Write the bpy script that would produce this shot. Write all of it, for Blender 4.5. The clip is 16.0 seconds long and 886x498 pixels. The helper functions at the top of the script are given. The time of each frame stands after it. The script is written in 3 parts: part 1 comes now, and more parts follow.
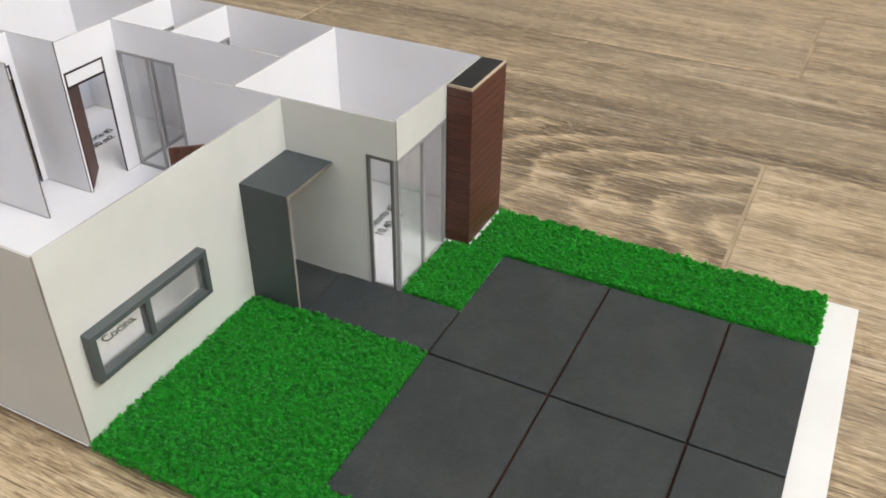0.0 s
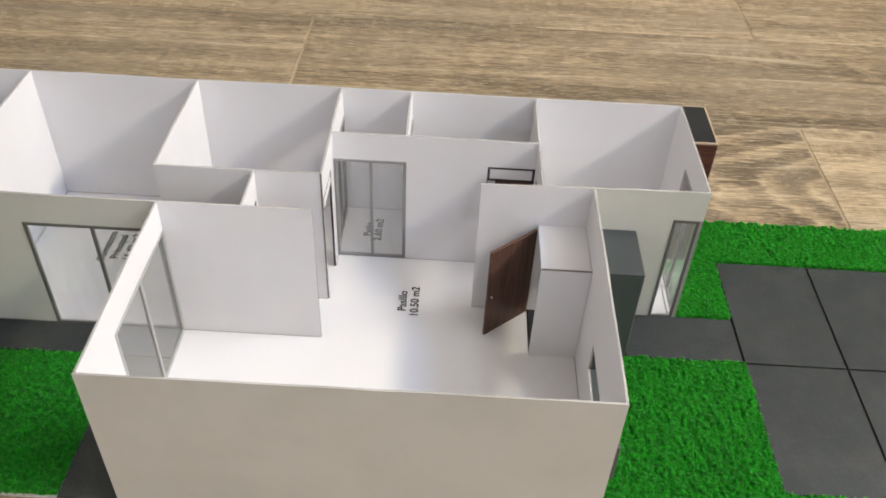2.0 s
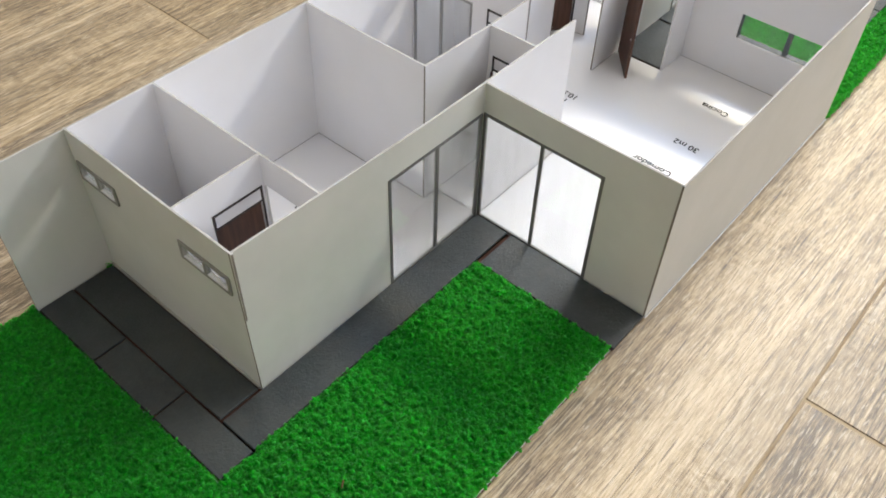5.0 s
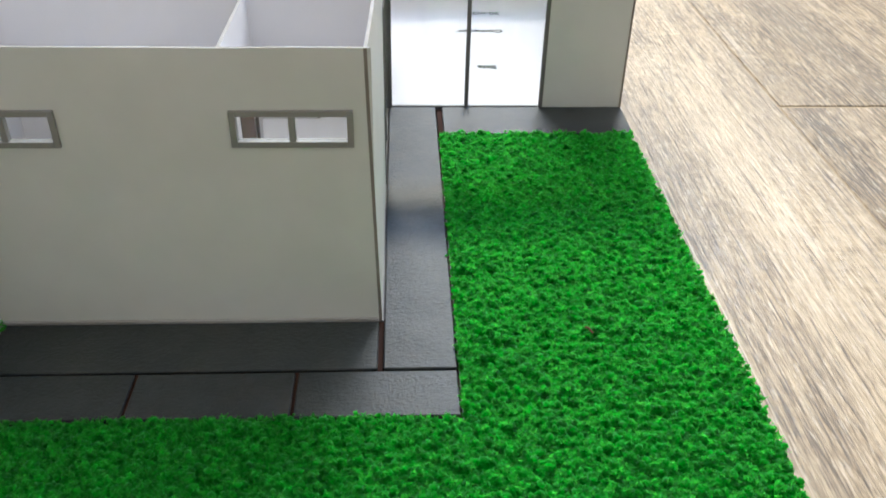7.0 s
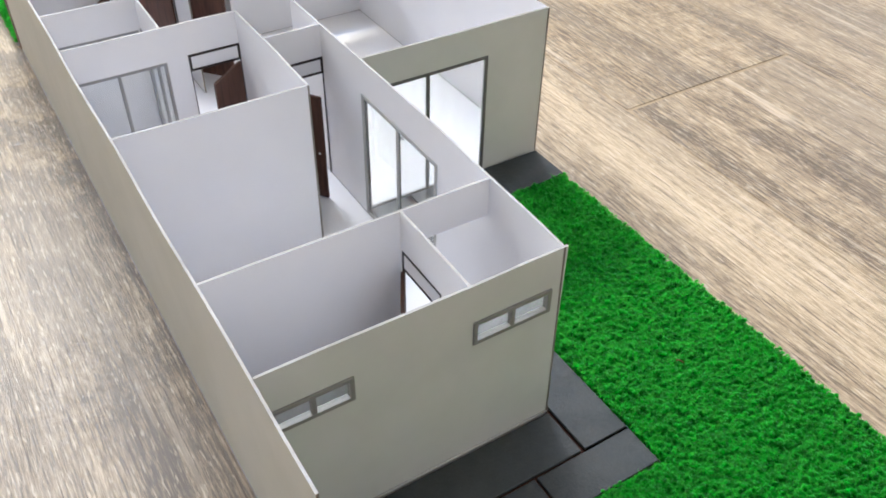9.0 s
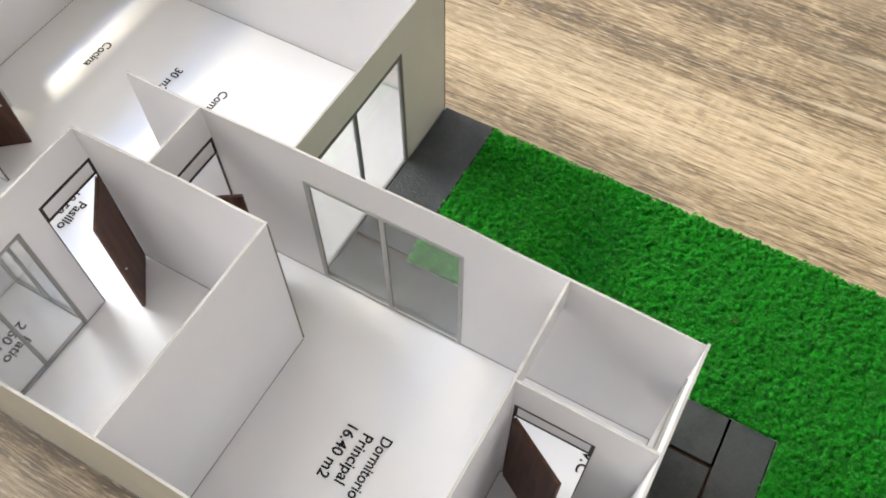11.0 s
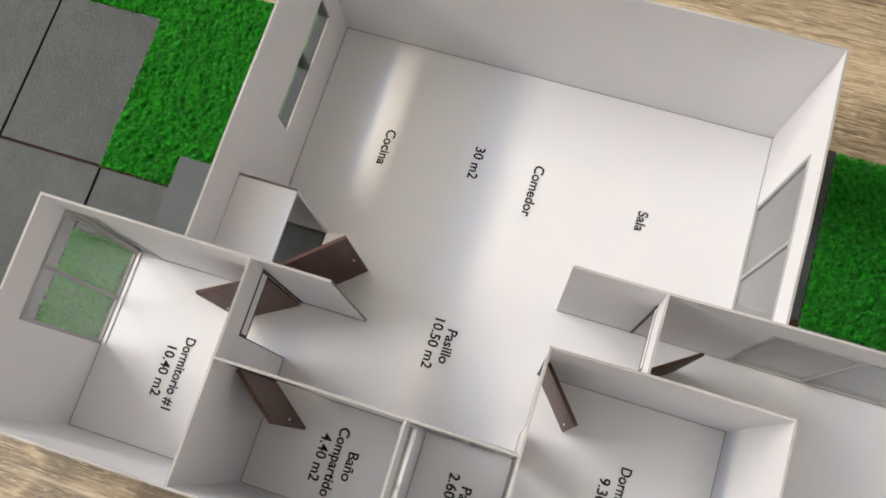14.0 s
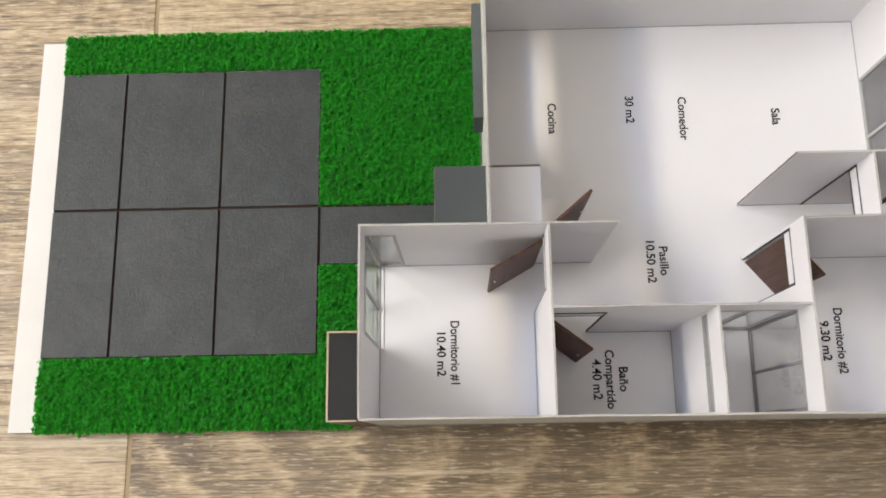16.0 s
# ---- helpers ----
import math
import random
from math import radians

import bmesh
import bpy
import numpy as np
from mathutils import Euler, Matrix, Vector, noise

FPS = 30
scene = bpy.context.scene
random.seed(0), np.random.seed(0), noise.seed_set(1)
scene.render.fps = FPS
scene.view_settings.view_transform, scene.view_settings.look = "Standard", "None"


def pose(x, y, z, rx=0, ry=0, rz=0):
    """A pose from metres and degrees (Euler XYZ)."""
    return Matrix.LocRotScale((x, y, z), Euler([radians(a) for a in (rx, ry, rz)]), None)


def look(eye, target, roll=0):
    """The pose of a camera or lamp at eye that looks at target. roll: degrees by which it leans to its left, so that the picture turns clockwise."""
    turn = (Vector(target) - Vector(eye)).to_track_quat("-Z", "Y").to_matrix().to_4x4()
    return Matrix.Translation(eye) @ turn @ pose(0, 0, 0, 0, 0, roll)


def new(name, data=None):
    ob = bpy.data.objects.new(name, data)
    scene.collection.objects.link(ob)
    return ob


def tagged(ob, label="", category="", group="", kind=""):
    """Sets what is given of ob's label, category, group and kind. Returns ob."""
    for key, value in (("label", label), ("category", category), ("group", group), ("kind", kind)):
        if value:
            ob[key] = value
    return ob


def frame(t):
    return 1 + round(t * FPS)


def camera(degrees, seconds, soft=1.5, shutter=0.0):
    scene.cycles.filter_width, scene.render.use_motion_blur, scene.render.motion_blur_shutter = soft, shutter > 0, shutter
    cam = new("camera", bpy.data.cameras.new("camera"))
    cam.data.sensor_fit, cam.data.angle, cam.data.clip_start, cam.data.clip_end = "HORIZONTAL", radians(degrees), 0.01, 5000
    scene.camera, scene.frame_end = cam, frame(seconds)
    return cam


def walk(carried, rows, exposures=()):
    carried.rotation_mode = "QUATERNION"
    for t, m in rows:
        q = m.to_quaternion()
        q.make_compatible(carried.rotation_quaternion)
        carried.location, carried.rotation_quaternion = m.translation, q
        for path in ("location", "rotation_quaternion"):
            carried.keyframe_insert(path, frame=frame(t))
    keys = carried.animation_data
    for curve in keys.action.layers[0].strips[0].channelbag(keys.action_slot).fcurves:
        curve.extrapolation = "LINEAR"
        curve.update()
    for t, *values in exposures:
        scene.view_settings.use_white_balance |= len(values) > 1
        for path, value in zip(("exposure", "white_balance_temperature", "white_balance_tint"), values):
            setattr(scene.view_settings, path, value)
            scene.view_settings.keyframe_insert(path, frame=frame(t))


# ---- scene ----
# A 1:25 card model of a house on a wood-look tiled floor. Plan numbers are in model units of 4 cm.
S = 0.04
cam = camera(54.6, 16.0, soft=1.8)
ROWS = [
    (0, -6.231, 13.934, 9.519, 55.23, -0.44, -153.11),
    (0.5, -3.491, 14.836, 10.270, 53.92, -1.32, -159.50),
    (0.8, -1.550, 15.302, 10.476, 52.96, -2.08, -163.48),
    (1, -0.379, 15.725, 10.987, 52.11, -2.23, -165.74),
    (1.5, 2.168, 16.255, 12.199, 50.34, -1.59, -171.71),
    (2, 4.993, 16.603, 13.154, 49.08, -2.24, -177.70),
    (2.5, 7.568, 16.828, 13.384, 47.84, -3.34, 174.25),
    (3, 11.317, 16.834, 13.877, 47.92, -3.14, 164.39),
    (3.5, 14.582, 15.627, 13.520, 47.34, -2.03, 156.94),
    (4, 17.041, 14.188, 13.081, 45.50, -0.73, 150.42),
    (4.2, 17.862, 13.765, 13.280, 44.24, -0.66, 147.18),
    (4.5, 18.960, 13.288, 13.080, 43.80, -1.16, 141.83),
    (4.7, 19.684, 12.823, 12.994, 43.09, -1.23, 137.46),
    (5.4, 22.130, 10.932, 11.501, 45.25, -1.87, 121.78),
    (6.1, 23.854, 8.297, 8.674, 51.71, -1.04, 104.04),
    (6.8, 24.392, 5.444, 6.783, 55.71, -0.48, 90.40),
    (7, 24.194, 4.660, 6.465, 55.69, -1.14, 87.56),
    (7.5, 24.096, 2.643, 6.177, 56.17, -1.98, 80.69),
    (8, 23.746, 0.006, 6.749, 55.72, -3.87, 74.29),
    (8.5, 23.899, -1.289, 9.099, 53.09, -3.22, 66.04),
    (8.8, 23.198, -1.426, 10.358, 50.44, -1.78, 60.94),
    (9, 22.494, -1.580, 10.554, 49.37, -0.91, 58.12),
    (9.2, 21.884, -1.836, 10.716, 48.11, -0.35, 55.03),
    (9.9, 19.531, -1.855, 11.753, 41.76, 1.06, 42.15),
    (10.6, 16.985, -1.225, 12.122, 34.81, 0.83, 30.97),
    (11.3, 14.633, -0.579, 12.720, 29.41, 0.24, 29.12),
    (11.5, 13.992, -0.385, 12.985, 28.20, 0.73, 30.04),
    (11.8, 13.117, -0.189, 13.708, 26.10, 0.61, 32.43),
    (12, 12.468, -0.147, 13.765, 25.32, 0.44, 34.19),
    (12.5, 11.366, 0.190, 14.335, 22.56, -1.13, 39.25),
    (13, 10.164, 0.599, 14.590, 19.97, 0.25, 36.89),
    (13.2, 9.624, 0.869, 14.681, 19.09, 1.62, 32.50),
    (13.5, 8.802, 1.377, 14.905, 16.68, 3.20, 25.58),
    (14, 7.233, 1.572, 14.701, 14.11, 3.37, 17.43),
    (14.5, 5.166, 1.738, 15.170, 12.10, 3.14, 11.94),
    (15, 3.929, 1.691, 16.546, 10.53, 2.84, 6.54),
    (15.2, 3.461, 1.256, 16.890, 10.74, 2.50, 4.46),
    (15.5, 2.796, 0.958, 17.311, 10.31, 1.99, 1.38),
    (16, 1.740, -0.382, 17.460, 12.69, 1.50, -0.83),
]
EXPOSURES = [(0, -1.02, 6000, 13), (2, -0.9, 6200, 13), (4.5, -0.6, 6050, 11), (7, -0.35, 5550, 11), (7.5, -0.04, 5500, 9), (8, 0.0, 5350, 13), (8.5, -0.42, 5400, 12.5), (9, -0.3, 5550, 13), (9.2, -0.3, 5550, 13), (11.5, -0.6, 6250, 10.5), (12, -0.88, 6300, 11), (14, -1.06, 6300, 13), (16, -1.08, 6250, 14)]
walk(cam, [(t, pose(x * S, y * S, z * S, rx, ry, rz)) for t, x, y, z, rx, ry, rz in ROWS], EXPOSURES)

# ---- light ----
WX = -1.62          # inner face of the room's window wall, metres
world = bpy.data.worlds.new("sky")
scene.world = world
world.use_nodes = True
wn = world.node_tree
sky = wn.nodes.new("ShaderNodeTexSky")
sky.sky_type = 'NISHITA'
sky.sun_disc = False
sky.sun_elevation = radians(50)
sky.sun_rotation = radians(200)
wn.links.new(sky.outputs[0], wn.nodes["Background"].inputs[0])
wn.nodes["Background"].inputs[1].default_value = 0.1


def area_lamp(name, eye, target, w, h, power, colour):
    data = bpy.data.lights.new(name, 'AREA')
    data.shape, data.size, data.size_y, data.energy, data.color = 'RECTANGLE', w, h, power, colour
    ob = new(name, data)
    ob.matrix_world = look(eye, target)
    return ob


# daylight that falls through the room's window
WIN = (-0.47, 1.23, 1.57, 2.29)      # y0, y1, z0, z1 of the window in the wall before the model
# the upper half shows blue sky, the lower half sunlit house fronts
area_lamp("window_skylight", (WX - 0.02, 0.38, 2.06), (WX + 1, 0.38, 2.06), 1.66, 0.40, 62, (0.44, 0.64, 1.0))
area_lamp("window_daylight", (WX - 0.02, 0.38, 1.72), (WX + 1, 0.38, 1.72), 1.66, 0.24, 146, (1.0, 0.885, 0.65))
FILL_HOLE = (-1.2, 0.8, 0.95, 2.25)       # x0, x1, z0, z1 of an added opening in the wall beside it
# added fill lamp that lifts the faces towards +y; no window is known there
area_lamp("side_fill_light", (-0.2, 2.62, 1.6), (-0.2, 1.0, 1.6), 1.95, 1.25, 20, (0.90, 0.91, 1.0))

# ---- materials ----


class Mat:
    """A node material with short ways to add nodes."""

    def __init__(self, name, rough=0.6, colour=(0.8, 0.8, 0.8), spec=0.5):
        self.m = bpy.data.materials.new(name)
        self.m.use_nodes = True
        self.t = self.m.node_tree
        self.b = self.t.nodes["Principled BSDF"]
        self.b.inputs["Roughness"].default_value = rough
        self.b.inputs["Base Color"].default_value = (*colour, 1)
        self.b.inputs["Specular IOR Level"].default_value = spec

    def node(self, kind, **values):
        n = self.t.nodes.new(kind)
        for key, value in values.items():
            n.inputs[key].default_value = value
        return n

    def link(self, a, b):
        self.t.links.new(a, b)

    def coords(self, scale=(1, 1, 1), shift=None):
        tc = self.node("ShaderNodeTexCoord")
        mp = self.node("ShaderNodeMapping")
        mp.inputs["Scale"].default_value = scale
        self.link(tc.outputs["Object"], mp.inputs["Vector"])
        if shift is not None:
            self.link(shift, mp.inputs["Location"])
        return mp.outputs["Vector"]

    def noise(self, vec, scale, detail=3, rough=0.5, distortion=0.0):
        n = self.node("ShaderNodeTexNoise", Scale=scale, Detail=detail, Roughness=rough, Distortion=distortion)
        self.link(vec, n.inputs["Vector"])
        return n.outputs["Fac"]

    def ramp(self, fac, stops):
        n = self.node("ShaderNodeValToRGB")
        e = n.color_ramp.elements
        while len(e) < len(stops):
            e.new(0.5)
        for el, (p, c) in zip(e, stops):
            el.position, el.color = p, (*c, 1)
        self.link(fac, n.inputs["Fac"])
        return n.outputs["Color"]

    def mix(self, fac, a, b, mode='MIX'):
        n = self.node("ShaderNodeMix")
        n.data_type, n.blend_type = 'RGBA', mode
        for sock, val in ((n.inputs[0], fac), (n.inputs[6], a), (n.inputs[7], b)):
            if isinstance(val, (int, float)):
                sock.default_value = val
            elif isinstance(val, tuple):
                sock.default_value = (*val, 1)
            else:
                self.link(val, sock)
        return n.outputs[2]

    def math(self, op, a, b=0.0):
        n = self.node("ShaderNodeMath")
        n.operation = op
        for sock, val in zip(n.inputs, (a, b)):
            if isinstance(val, (int, float)):
                sock.default_value = val
            else:
                self.link(val, sock)
        return n.outputs[0]

    def bump(self, fac, strength, dist):
        n = self.node("ShaderNodeBump", Strength=strength, Distance=dist)
        self.link(fac, n.inputs["Height"])
        self.link(n.outputs["Normal"], self.b.inputs["Normal"])

    def colour(self, sock):
        self.link(sock, self.b.inputs["Base Color"])

    def rough(self, fac, lo, hi):
        n = self.node("ShaderNodeMapRange")
        n.inputs[3].default_value, n.inputs[4].default_value = lo, hi
        self.link(fac, n.inputs[0])
        self.link(n.outputs[0], self.b.inputs["Roughness"])


def paper(name, base, dirt, rough=0.55, spec=0.4, vary=0.06):
    """Coated card or print paper: faint mottling, a little grime and fine tooth."""
    k = Mat(name, rough, base, spec)
    v = k.coords()
    blot = k.ramp(k.noise(v, 14, 4, 0.6), [(0.35, dirt), (0.62, base)])
    fine = k.noise(v, 900, 2)
    k.colour(k.mix(0.06, blot, k.ramp(fine, [(0.3, dirt), (0.7, base)])))
    k.rough(k.noise(v, 30, 3), rough - vary, rough + vary)
    k.bump(fine, 0.08, 0.0003)
    return k.m


M_CARD = paper("white_card", (0.795, 0.785, 0.80), (0.77, 0.76, 0.775), 0.6, 0.3)
M_OUT = paper("pale_grey_card", (0.65, 0.648, 0.612), (0.595, 0.60, 0.56), 0.6, 0.3)
M_EDGE = paper("card_edge", (0.53, 0.515, 0.495), (0.36, 0.345, 0.325), 0.85, 0.1)
M_FLOOR = paper("printed_floor_sheet", (0.775, 0.77, 0.785), (0.765, 0.757, 0.772), 0.25, 0.5, 0.015)
M_BASE = paper("foam_board", (0.73, 0.725, 0.70), (0.70, 0.69, 0.66), 0.6, 0.3)
# white of the strips that stand in for light at window feet
M_LITSTRIP = Mat("lit_strip_white", 0.22, (0.80, 0.80, 0.79), 0.6).m
M_INK = Mat("black_print", 0.7, (0.010, 0.010, 0.011), 0.15).m
M_LINE = Mat("grey_print_line", 0.6, (0.32, 0.31, 0.31)).m
M_FRAME = paper("grey_window_frame", (0.15, 0.148, 0.14), (0.11, 0.108, 0.10), 0.5, 0.4)
M_FRAMEI = paper("mid_grey_window_frame", (0.32, 0.315, 0.31), (0.25, 0.245, 0.24), 0.5, 0.4)
M_FRAMEW = paper("pale_frame_back", (0.42, 0.42, 0.41), (0.36, 0.36, 0.35), 0.5, 0.4)
M_CORE = paper("dark_card_end", (0.27, 0.245, 0.21), (0.16, 0.14, 0.115), 0.85, 0.1)
M_FRAMEL = paper("light_grey_window_frame", (0.27, 0.265, 0.24), (0.22, 0.215, 0.195), 0.5, 0.4)
M_KFRAME = paper("slate_window_frame", (0.085, 0.098, 0.098), (0.06, 0.07, 0.07), 0.5, 0.4)
M_RIM = paper("cream_card_edge", (0.60, 0.50, 0.37), (0.42, 0.33, 0.23), 0.85, 0.1)
M_TRIM = paper("dark_brown_trim", (0.035, 0.024, 0.022), (0.02, 0.014, 0.013), 0.5, 0.4)
M_KNOB = Mat("white_knob", 0.3, (0.75, 0.74, 0.72)).m
M_PILLARTOP = paper("black_card", (0.022, 0.022, 0.022), (0.012, 0.012, 0.012), 0.6, 0.3)
M_DARK = paper("slate_card", (0.060, 0.070, 0.072), (0.048, 0.056, 0.058), 0.5, 0.4)


def door_wood():
    k = Mat("brown_door_veneer", 0.5, spec=0.32)
    v = k.coords((60, 60, 6))
    g = k.noise(v, 4, 5, 0.6, 0.4)
    k.colour(k.ramp(g, [(0.35, (0.055, 0.025, 0.017)), (0.65, (0.108, 0.050, 0.033))]))
    k.bump(g, 0.15, 0.0003)
    return k.m


def cladding():
    k = Mat("red_brown_cladding", 0.45)
    info = k.node("ShaderNodeObjectInfo")
    v = k.coords((18, 18, 160))
    g = k.noise(v, 6, 5, 0.62, 0.6)
    a = k.ramp(g, [(0.28, (0.028, 0.009, 0.006)), (0.52, (0.095, 0.030, 0.018)), (0.75, (0.15, 0.052, 0.030))])
    k.colour(k.mix(k.math('MULTIPLY', info.outputs["Random"], 0.45), a, (0.05, 0.016, 0.010)))
    k.bump(g, 0.3, 0.0004)
    return k.m


def slate():
    k = Mat("slate_paving", 0.5, spec=0.42)
    info = k.node("ShaderNodeObjectInfo")
    v = k.coords((1, 1, 1))
    big = k.noise(v, 22, 5, 0.7, 0.5)
    fine = k.noise(v, 650, 3, 0.7)
    a = k.ramp(big, [(0.34, (0.017, 0.0215, 0.0225)), (0.50, (0.027, 0.0335, 0.0345)), (0.64, (0.044, 0.0495, 0.048))])
    a = k.mix(k.ramp(k.noise(v, 48, 5, 0.75, 0.6), [(0.50, (0, 0, 0)), (0.64, (0.4, 0.4, 0.4))]), a, (0.048, 0.041, 0.035))
    a = k.mix(k.ramp(k.noise(v, 150, 3, 0.7), [(0.55, (0, 0, 0)), (0.72, (0.45, 0.45, 0.45))]), a, (0.060, 0.066, 0.064))
    a = k.mix(0.22, a, k.ramp(fine, [(0.35, (0.014, 0.018, 0.019)), (0.7, (0.062, 0.068, 0.068))]))
    k.colour(k.mix(k.math('MULTIPLY', info.outputs["Random"], 0.25), a, (0.032, 0.038, 0.036)))
    k.rough(k.noise(v, 60, 4, 0.7), 0.36, 0.54)
    brushed = k.noise(k.coords((5, 1, 1)), 170, 3, 0.7)
    k.bump(k.math('ADD', k.math('ADD', fine, k.math('MULTIPLY', k.noise(v, 260, 3, 0.7), 0.5)), k.math('MULTIPLY', brushed, 0.35)), 0.55, 0.0009)
    return k.m


def turf():
    """Flock crumbs: matt green with the soft sheen of short fibres."""
    k = Mat("green_flock", 0.7, spec=0.15)
    geo = k.node("ShaderNodeNewGeometry")
    v = k.coords()
    isl = geo.outputs["Random Per Island"]
    a = k.ramp(isl, [(0.0, (0.008, 0.060, 0.004)), (0.5, (0.011, 0.092, 0.006)), (1.0, (0.018, 0.140, 0.010))])
    a = k.mix(k.math('MULTIPLY', k.noise(v, 45, 4), 0.6), a, (0.010, 0.085, 0.006))
    # random dark and pale blotches paint in the shade and light of lumps
    lump_shade = k.ramp(k.noise(v, 300, 3, 0.6), [(0.34, (0.72, 0.74, 0.72)), (0.50, (1.0, 1.0, 1.0)), (0.66, (1.28, 1.26, 1.28))])
    k.colour(k.mix(1.0, a, lump_shade, 'MULTIPLY'))
    k.b.inputs["Sheen Weight"].default_value = 1.0
    k.b.inputs["Sheen Roughness"].default_value = 0.5
    k.b.inputs["Sheen Tint"].default_value = (0.38, 1.0, 0.42, 1)
    k.bump(k.noise(v, 1800, 2), 0.6, 0.0005)
    # thin fibres let light through
    out = k.t.nodes["Material Output"]
    glow = k.node("ShaderNodeBsdfTranslucent")
    k.link(k.mix(1.0, lump_shade, (0.155, 0.88, 0.074), 'MULTIPLY'), glow.inputs[0])
    both = k.node("ShaderNodeMixShader", Fac=0.66)
    k.link(k.b.outputs[0], both.inputs[1])
    k.link(glow.outputs[0], both.inputs[2])
    k.link(both.outputs[0], out.inputs[0])
    return k.m


def plank():
    """Wood-look porcelain: growth rings of a flat-sawn board, fine grain, saw ripple, satin glaze with relief."""
    k = Mat("wood_look_tile", 0.4, spec=0.52)
    info = k.node("ShaderNodeObjectInfo")
    rnd = info.outputs["Random"]
    # the object's colour holds where the heart of the trunk lies under each board
    heart = k.node("ShaderNodeSeparateColor")
    k.link(info.outputs["Color"], heart.inputs[0])
    rnd2, rnd3, figure = heart.outputs[0], heart.outputs[1], heart.outputs[2]
    off = k.node("ShaderNodeCombineXYZ")
    k.link(k.math('MULTIPLY', rnd, 7.3), off.inputs[0])
    k.link(k.math('MULTIPLY', rnd, 3.1), off.inputs[1])
    sep = k.node("ShaderNodeSeparateXYZ")
    k.link(k.coords((1, 1, 1), off.outputs[0]), sep.inputs[0])
    raw = k.node("ShaderNodeSeparateXYZ")
    k.link(k.coords(), raw.inputs[0])

    def stretched(fx, fy=1.0):
        n = k.node("ShaderNodeCombineXYZ")
        k.link(k.math('MULTIPLY', sep.outputs[0], fx), n.inputs[0])
        k.link(k.math('MULTIPLY', sep.outputs[1], fy), n.inputs[1])
        return n.outputs[0]

    def around(fac, gain):
        return k.math('MULTIPLY', k.math('SUBTRACT', fac, 0.5), gain)

    # distance from the heart of the trunk, which the board is cut aslant of
    side = k.math('SUBTRACT', raw.outputs[1], k.math('ADD', k.math('MULTIPLY', rnd2, 0.16), 0.03))
    deep = k.math('ADD', k.math('MULTIPLY', k.math('SUBTRACT', raw.outputs[0], k.math('MULTIPLY', k.math('SUBTRACT', rnd3, 0.5), 1.6)), 0.33), around(k.noise(stretched(0.5), 4, 2), 0.10))
    dist = k.math('SQRT', k.math('ADD', k.math('MULTIPLY', side, side), k.math('MULTIPLY', deep, deep)))
    turn = k.math('ADD', k.math('MULTIPLY', dist, 41.0), around(k.noise(stretched(0.35), 7, 3, 0.5), 2.0))
    turn = k.math('ADD', turn, around(k.noise(stretched(0.12), 110, 3, 0.6), 0.6))
    ring = k.ramp(k.math('FRACT', turn), [(0.0, (0.68, 0.68, 0.68)), (0.10, (0.36, 0.36, 0.36)), (0.34, (0.28, 0.28, 0.28)), (0.62, (0.48, 0.48, 0.48)), (0.88, (0.62, 0.62, 0.62)), (0.95, (0.74, 0.74, 0.74))])
    mask = k.ramp(k.noise(stretched(0.3), 8, 3, 0.5), [(0.44, (0.04, 0.04, 0.04)), (0.60, (0.85, 0.85, 0.85))])
    near = k.math('MAXIMUM', k.math('SUBTRACT', 1.15, k.math('MULTIPLY', k.math('ABSOLUTE', side), 11.0)), 0.0)
    plain = k.math('MULTIPLY', figure, k.ramp(raw.outputs[0], [(0.38, (0, 0, 0)), (0.56, (0.36, 0.36, 0.36))]))
    figure = k.math('MULTIPLY', figure, k.ramp(raw.outputs[0], [(0.38, (1, 1, 1)), (0.53, (0.05, 0.05, 0.05))]))
    mask = k.math('MAXIMUM', k.math('MULTIPLY', k.math('MAXIMUM', mask, near), 0.5), k.math('MULTIPLY', figure, 1.8))
    band = k.noise(stretched(0.09), 14, 4, 0.6, 0.3)
    streak = k.noise(stretched(0.03), 70, 4, 0.65, 0.3)
    grain = k.noise(stretched(0.06), 300, 4, 0.7, 0.3)
    fib = k.noise(stretched(0.055), 800, 3, 0.75, 0.3)
    fleck = k.noise(stretched(0.11), 520, 2, 0.7, 0.4)
    saw = k.noise(stretched(1.0, 0.22), 130, 3, 0.6, 0.6)
    sawn = k.ramp(k.noise(stretched(0.4), 9, 2), [(0.46, (0, 0, 0)), (0.60, (1, 1, 1))])
    tone = k.math('ADD', 0.415, k.math('MULTIPLY', around(ring, 0.5), mask))
    for fac, gain in ((band, 1.12), (streak, 0.82), (grain, 0.9), (fib, 1.35), (fleck, 0.95)):
        tone = k.math('ADD', tone, around(fac, gain))
    tone = k.math('ADD', tone, k.math('MULTIPLY', around(saw, 0.5), sawn))
    tone = k.math('ADD', tone, around(rnd, 0.2))
    base = k.ramp(tone, [(0.08, (0.105, 0.074, 0.042)), (0.30, (0.240, 0.174, 0.100)), (0.52, (0.420, 0.315, 0.187)), (0.74, (0.560, 0.438, 0.275)), (0.98, (0.67, 0.545, 0.370))])
    base = k.mix(k.ramp(k.noise(stretched(0.25), 11, 3), [(0.45, (0, 0, 0)), (0.66, (0.45, 0.45, 0.45))]), base, (0.33, 0.262, 0.175))
    # the board's far end is tinted greyer and bluer
    base = k.mix(plain, base, k.mix(1.0, base, (0.93, 1.02, 1.28), 'MULTIPLY'))
    # thin pale lines that follow the grain, and pale raised flecks
    line = k.math('ABSOLUTE', k.math('SUBTRACT', k.noise(stretched(0.022), 34, 2, 0.5, 0.3), 0.5))
